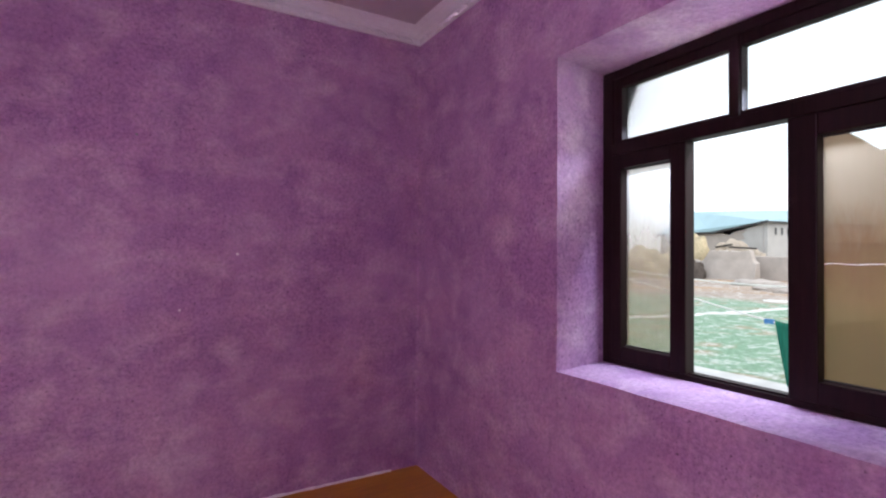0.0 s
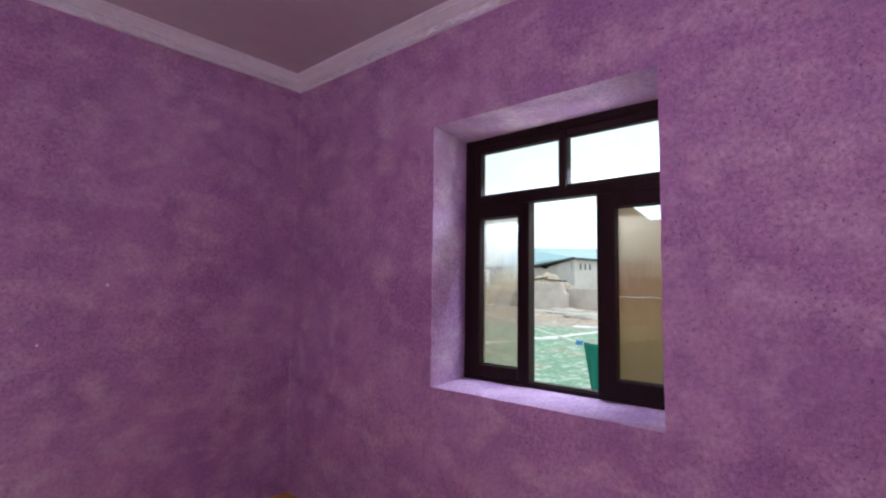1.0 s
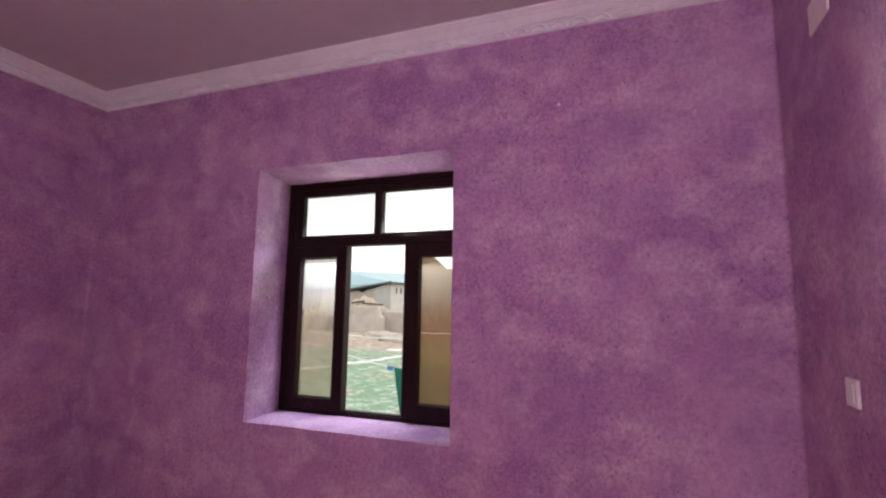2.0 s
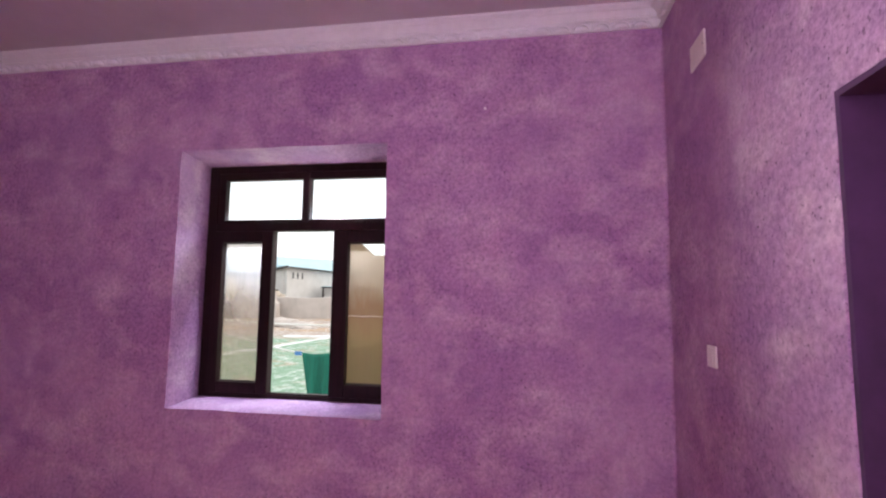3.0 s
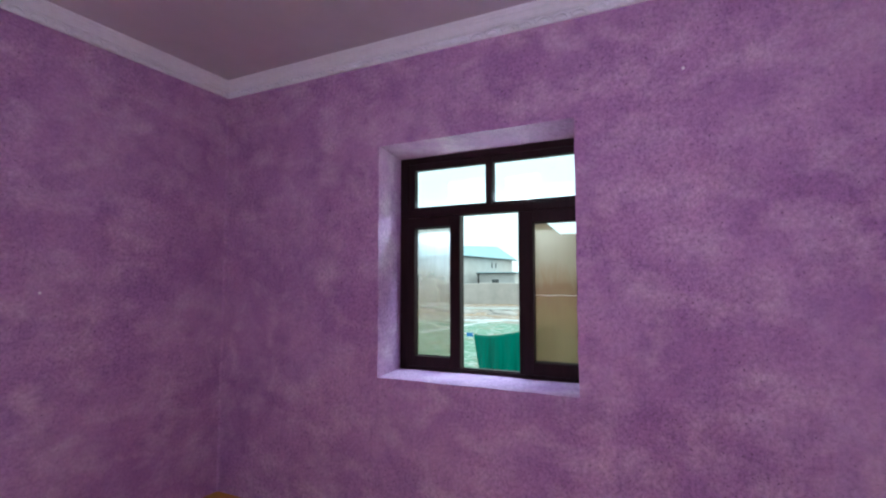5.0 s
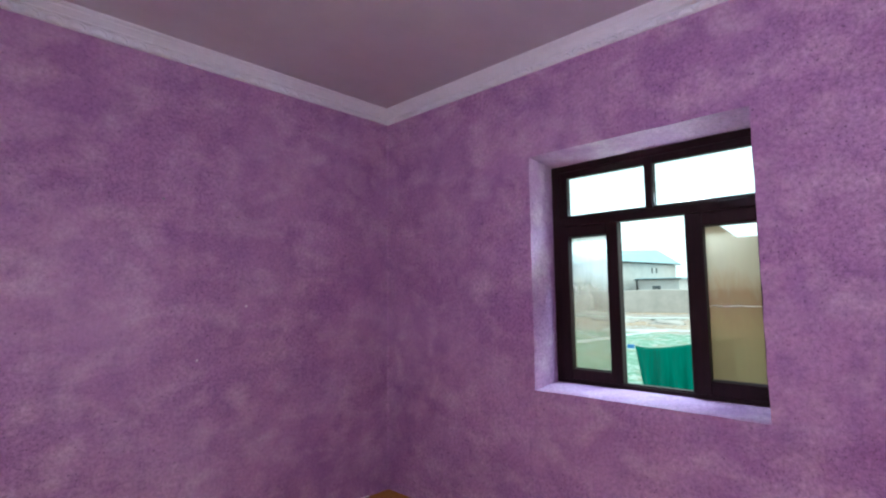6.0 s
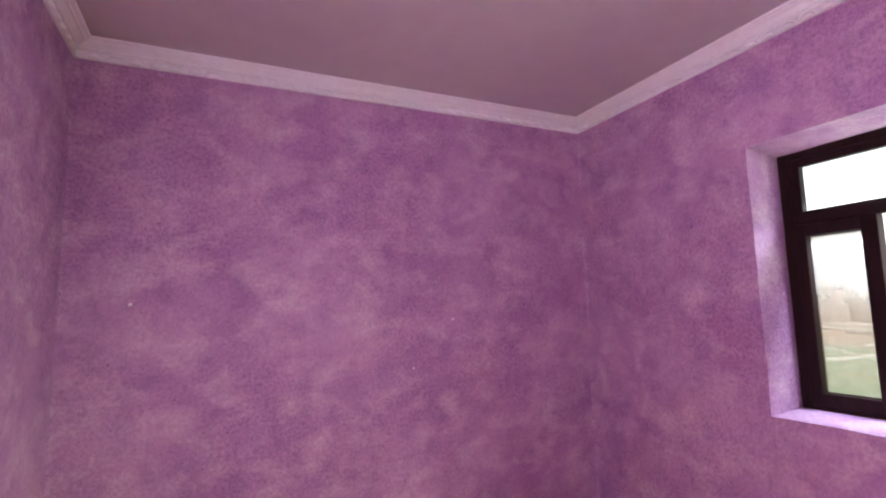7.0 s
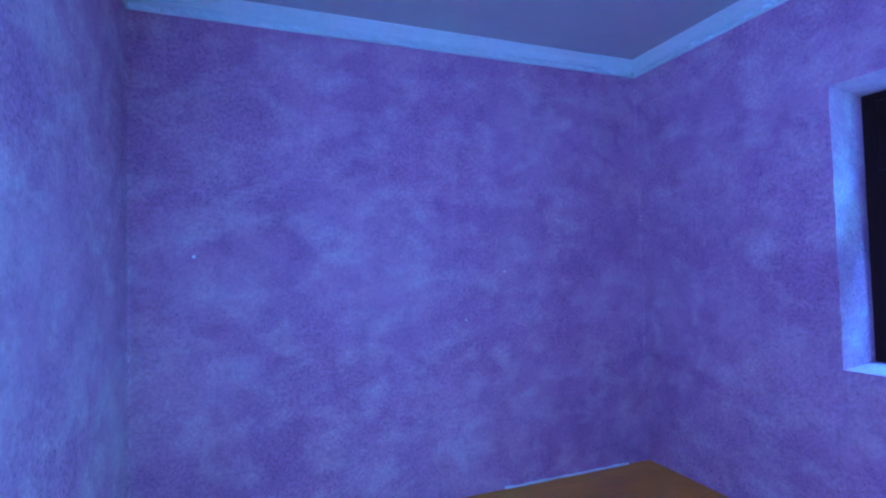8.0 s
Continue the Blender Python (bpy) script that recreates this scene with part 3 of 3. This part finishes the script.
def far_house():
    t = thing("far_house", "long whitish rendered house with a pale blue sheet roof", "house", at=(50, 22.9, GZ))
    ang = math.radians(-9)
    u, v = Vector((math.cos(ang), math.sin(ang), 0)), Vector((-math.sin(ang), math.cos(ang), 0))
    L, B, H = 17.0, 13.5, 5.4

    def P(a, b, z):
        return u * a + v * b + Vector((0, 0, z))

    def prism(bottom, top):
        bm = bmesh.new()
        lo, hi = [bm.verts.new(p) for p in bottom], [bm.verts.new(p) for p in top]
        bm.faces.new(lo[::-1]), bm.faces.new(hi)
        for i in range(len(lo)):
            j = (i + 1) % len(lo)
            bm.faces.new((lo[i], lo[j], hi[j], hi[i]))
        bmesh.ops.recalc_face_normals(bm, faces=bm.faces)
        return bm

    def block(a0, a1, b0, b1, z0, z1):
        c = ((a0, b0), (a1, b0), (a1, b1), (a0, b1))
        return prism([P(a, b, z0) for a, b in c], [P(a, b, z1) for a, b in c])
    # the west end drops by a step towards the north, under a sloping verge
    drop, foot = H - 0.85, 6.0
    part("wall", block(0, L, 0, 0.4, 0, H), WHITEWASH, t)
    bm = bmesh.new()
    prof = [(0.4, 0), (B, 0), (B, drop), (foot, drop), (5.0, drop + 0.05), (4.2, drop - 0.25), (3.4, drop + 0.15), (2.6, drop + 0.25), (1.8, H - 0.35), (0.4, H - 0.02)]
    near, deep = [bm.verts.new(P(0, p, z)) for p, z in prof], [bm.verts.new(P(0.45, p, z)) for p, z in prof]
    bm.faces.new(near), bm.faces.new(deep[::-1])
    for i in range(len(prof)):
        j = (i + 1) % len(prof)
        bm.faces.new((near[j], near[i], deep[i], deep[j]))
    bmesh.ops.recalc_face_normals(bm, faces=bm.faces)
    part("end_wall", bm, MUD, t, "grey clay end wall with a broken top")
    bm = bmesh.new()
    edge = [(0.42, H - 0.12), (2.0, H - 0.45), (2.6, H - 1.0), (2.3, H - 1.5), (3.3, H - 1.8), (3.0, H - 2.4), (4.1, H - 2.6), (3.7, H - 3.4), (4.4, 0.0), (0.42, 0.0)]
    front, rear = [bm.verts.new(P(-0.07, p, z)) for p, z in edge], [bm.verts.new(P(0.01, p, z)) for p, z in edge]
    bm.faces.new(front), bm.faces.new(rear[::-1])
    for i in range(len(edge)):
        j = (i + 1) % len(edge)
        bm.faces.new((front[j], front[i], rear[i], rear[j]))
    bmesh.ops.recalc_face_normals(bm, faces=bm.faces)
    part("render_coat", bm, WHITEWASH, t, "whitish render with a ragged edge")
    part("back_wall", block(L - 0.4, L, 0.4, B, 0, drop), MUD, t)
    part("side_wall", block(0.45, L - 0.4, B - 0.4, B, 0, drop), MUD, t)
    o, e = 0.5, 0.13
    part("eave", block(-o, L + o, -o, -o + 0.12, H, H + e), DARK, t, "dark timber eave board")
    for q0, q1, z0, z1 in ((-o + 0.12, foot, H, drop), (foot, B + o, drop, drop)):
        part("verge", prism([P(-o, q0, z0), P(-o + 0.12, q0, z0), P(-o + 0.12, q1, z1), P(-o, q1, z1)],
                            [P(-o, q0, z0 + e + 0.1), P(-o + 0.12, q0, z0 + e + 0.1), P(-o + 0.12, q1, z1 + e + 0.1), P(-o, q1, z1 + e + 0.1)]), DARK, t, "dark sloping verge board")
    bm = bmesh.new()
    z, r = e + 0.005, H + 2.0
    rim = [bm.verts.new(P(p, q, h + z)) for p, q, h in ((-o, -o, H), (L + o, -o, H), (L + o, B + o, drop), (-o, B + o, drop), (-o, foot, drop))]
    k = [bm.verts.new(P(p, q, h)) for p, q, h in ((14.8, 1.2, r), (2.6, B - 2.5, r))]
    for f in ((rim[0], rim[1], k[0]), (rim[1], rim[2], k[0]), (rim[2], k[1], k[0]), (rim[2], rim[3], k[1]), (rim[3], rim[4], k[1]), (rim[4], rim[0], k[1]), (rim[0], k[0], k[1]), rim[::-1]):
        bm.faces.new(f)
    part("roof", bm, ROOF, t, "pale blue metal sheet roof")
    for i in range(1, 24):
        f = i / 24
        p, q = P(-o + (L + 2 * o) * f, -o, H + z + 0.02), P(2.6 + 12.2 * f, (B - 2.5) + (1.2 - B + 2.5) * f, r + 0.02)
        part("roof_seam", tube([p, q], 0.035, 4), ROOF, t)
    for a in (1.0, 1.9, 2.8, 11.0, 12.0):
        w = part("window", block(a, a + 0.26, -0.03, 0.02, H - 1.15, H - 0.45), WINDOW_DARK, t)
        part("sill", block(a - 0.06, a + 0.32, -0.09, -0.005, H - 1.21, H - 1.152), WHITEWASH, w)


def far_shed():
    t = thing("lean_to_shed", "low whitish shed with a flat frosted roof", "shed", at=(55.0, 18.6, GZ))
    part("wall", box(0, 7, -2.6, 1.9, 0, 3.3), WHITEWASH, t)
    part("roof", box(-0.3, 7.3, -2.9, 2.2, 3.3, 3.48, 0.03), ROOF, t)
    part("fascia", box(-0.33, -0.302, -2.9, 2.2, 3.25, 3.40), DARK, t)
    part("post", box(-0.25, -0.1, 1.9, 2.08, 0, 3.3), DARK, t)
    part("window", box(-0.03, 0.02, -0.6, 0.3, 1.9, 2.6), WINDOW_DARK, t)


def yard_wall():
    bm = bmesh.new()
    rows = []
    for i in range(81):
        y = -24 + 0.62 * i
        h = 2.12 + noise.noise(Vector((y * 0.3, 2, 0))) * 0.12 + noise.noise(Vector((y * 1.3, 7, 0))) * 0.05
        x = 46 - 0.03 * y
        rows.append([bm.verts.new((x + dx, y, GZ + z)) for dx, z in ((-0.25, -0.2), (-0.18, h - 0.06), (-0.1, h), (0.1, h), (0.2, -0.2))])
    for r, q in zip(rows, rows[1:]):
        for j in range(4):
            bm.faces.new((r[j], q[j], q[j + 1], r[j + 1]))
    tagged(mesh_ob("yard_wall", bm, MUD), "long grey mud-plastered yard wall", "wall")


def heap(name, at, size, mat, label, category, seed, parent=None):
    bm = bmesh.new()
    bmesh.ops.create_icosphere(bm, subdivisions=4, radius=1)
    for v in bm.verts:
        k = 1 + 0.35 * noise.noise(v.co * 1.8 + Vector((seed, 0, 0))) + 0.15 * noise.noise(v.co * 5)
        v.co = Vector((v.co.x * size[0], v.co.y * size[1], max(v.co.z, -0.15) * size[2])) * k
    ob = mesh_ob(name, bm, mat, smooth=True)
    ob.location = at
    return tagged(ob, label, category)


def ruined_wall():
    """A thick clay wall, whole for a stretch and then broken down to a ragged stump."""
    bm = bmesh.new()
    rows = []
    for i in range(91):
        y = 20.6 + 0.17 * i
        whole = min(1, max(0, (y - 20.9) / 0.25)) * min(1, max(0, (25.6 - y) / 0.8))
        h = 1.35 + 1.25 * whole + (0.12 + 0.5 * (1 - whole)) * noise.noise(Vector((y * 0.9, 1.5, 0))) + 0.12 * noise.noise(Vector((y * 3.1, 4.5, 0)))
        rows.append([bm.verts.new((43.9 + dx + 0.12 * noise.noise(Vector((y * 0.9, z, 2))), y, GZ + z)) for dx, z in ((-0.6, -0.2), (-0.45, h * 0.35), (-0.35, h * 0.7), (-0.25, h), (0.3, h + 0.05), (0.4, -0.2))])
    for a, b in zip(rows, rows[1:]):
        for j in range(5):
            bm.faces.new((a[j], b[j], b[j + 1], a[j + 1]))
    for r in (rows[0], rows[-1]):
        bm.faces.new(r)
    bmesh.ops.recalc_face_normals(bm, faces=bm.faces)
    tagged(mesh_ob("ruined_wall", bm, MUD), "thick grey clay wall broken down to a stump", "wall")


def beam(at, turn, tilt, length):
    """A split roof timber left lying on the rubble."""
    bm = box(-0.09, 0.09, -length / 2, length / 2, -0.08, 0.08, 0.02)
    ob = mesh_ob("roof_timber", bm, DARK)
    ob.matrix_world = pose(*at, tilt, 0, turn)
    tagged(ob, "dark old roof timber lying on the clay rubble", "timber", "timbers on the rubble")


far_house(), far_shed(), yard_wall(), ruined_wall()
heap("haystack", (45.6, 28.2, GZ), (2.4, 2.7, 3.9), STRAW, "loose stack of pale straw by the clay wall", "haystack", 3)
heap("haystack", (43.0, 31.5, GZ), (2.5, 2.8, 3.0), STRAW, "loose stack of pale straw by the clay wall", "haystack", 6)
# this dark heap replaces a hollow in the wall; its colour is the shade
heap("hollow_stand_in", (42.9, 25.7, GZ), (0.8, 0.85, 1.7), HOLLOW, "dark heap standing in for a shaded hollow in the clay wall", "brush heap", 9)
heap("rubble_heap", (47.0, 24.6, GZ), (1.6, 2.4, 3.4), CLAY, "pale heap of broken clay behind the wall", "rubble", 12)
heap("rubble_heap", (46.8, 22.2, GZ), (1.2, 1.3, 2.6), CLAY, "pale heap of broken clay behind the wall", "rubble", 15)
beam((45.7, 22.9, 2.45), 8, 4, 2.4), beam((45.6, 24.6, 2.65), -10, -7, 1.8)
for k, (x, y, s) in enumerate(((31, 12.5, 0.7), (33, 9.5, 0.5), (29, 11.0, 0.4), (35, 16.0, 0.8), (28.5, 8.0, 0.45))):
    heap("soil_mound", (x, y, GZ), (s * 1.4, s * 2.2, s * 0.55), MUD, "low mound of bare brown soil", "soil mound", k * 2.3)


# ---- clotheslines ----
def laden(y):
    """Height of the cord that the cloth pulls down."""
    return 0.70 + 0.215 * math.sqrt((y + 0.4) ** 2 + 0.04)


def slack(y):
    f = (8.0 - y) / 13.5
    return 1.55 + 0.20 * f - 0.72 * 4 * f * (1 - f)


def clothesline(x, y0, y1, sag, label):
    t = thing("clothesline", label, "clothesline", at=(x, y0, GZ))
    for y, z in ((y0, sag(y0)), (y1, sag(y1))):
        part("post", tube([(0, y - y0, 0), (0, y - y0, z - GZ + 0.1)], 0.03, 10), STEEL, t)
    ys = steps(y0, y1, 0.05)
    part("cord", tube([(0, y - y0, sag(y) - GZ) for y in ys], 0.010 if x < 6 else 0.016, 6), CORD, t)


clothesline(4.4, 4.2, -4.6, laden, "white clothesline cord sagging under a green cloth")
clothesline(9.0, 8.0, -5.5, slack, "white clothesline cord strung across the yard")


def hung_cloth():
    top = laden
    bm = bmesh.new()
    rows = []
    for i in range(41):
        f = i / 40
        y = -0.20 - 1.25 * f
        zt = top(y) + 0.022
        row = []
        for j in range(15):
            g = j / 14
            fall = 0.71 + 0.05 * math.sin(f * 9)
            pull = 0.10 * g * (1 - f) ** 3
            row.append(bm.verts.new((4.378 + 0.05 * math.sin(f * 38 + g) * (0.04 + g), y - pull, zt - g * fall)))
        rows.append(row)
    for r, q in zip(rows, rows[1:]):
        for j in range(14):
            bm.faces.new((r[j], q[j], q[j + 1], r[j + 1]))
    ob = mesh_ob("hung_cloth", bm, CLOTH, smooth=True)
    thick = ob.modifiers.new("thickness", "SOLIDIFY")
    thick.thickness = 0.006
    tagged(ob, "green ribbed cloth hanging from the clothesline", "cloth")
    peg = thing("clothes_peg", "blue plastic peg holding the green cloth", "clothes peg", at=(4.4, -0.13, top(-0.13)))
    part("jaw", box(-0.016, -0.004, -0.05, 0.05, -0.035, 0.02, 0.004), BLUE, peg)
    part("jaw", box(0.004, 0.016, -0.05, 0.05, -0.035, 0.02, 0.004), BLUE, peg)


hung_cloth()


def weeds():
    bm = bmesh.new()
    rng = random.Random(5)
    for _ in range(420):
        x, y = rng.gauss(7.5, 0.25), rng.gauss(0.2, 0.22)
        h = rng.uniform(0.5, 0.95)
        dx, dy = rng.gauss(0, 0.12), rng.gauss(0, 0.12)
        a = rng.uniform(0, math.pi)
        w = rng.uniform(0.010, 0.028)
        s = Vector((math.cos(a), math.sin(a), 0)) * w
        prev = None
        for k in range(5):
            f = k / 4
            c = Vector((x + dx * f * f, y + dy * f * f, GZ - 0.05 + h * f))
            cur = (bm.verts.new(c - s * (1.02 - f)), bm.verts.new(c + s * (1.02 - f)))
            if prev:
                bm.faces.new((prev[0], prev[1], cur[1], cur[0]))
            prev = cur
    tagged(mesh_ob("weeds", bm, LEAF), "clump of dark green stalks at the edge of the grass", "weeds", kind="stuff")


weeds()
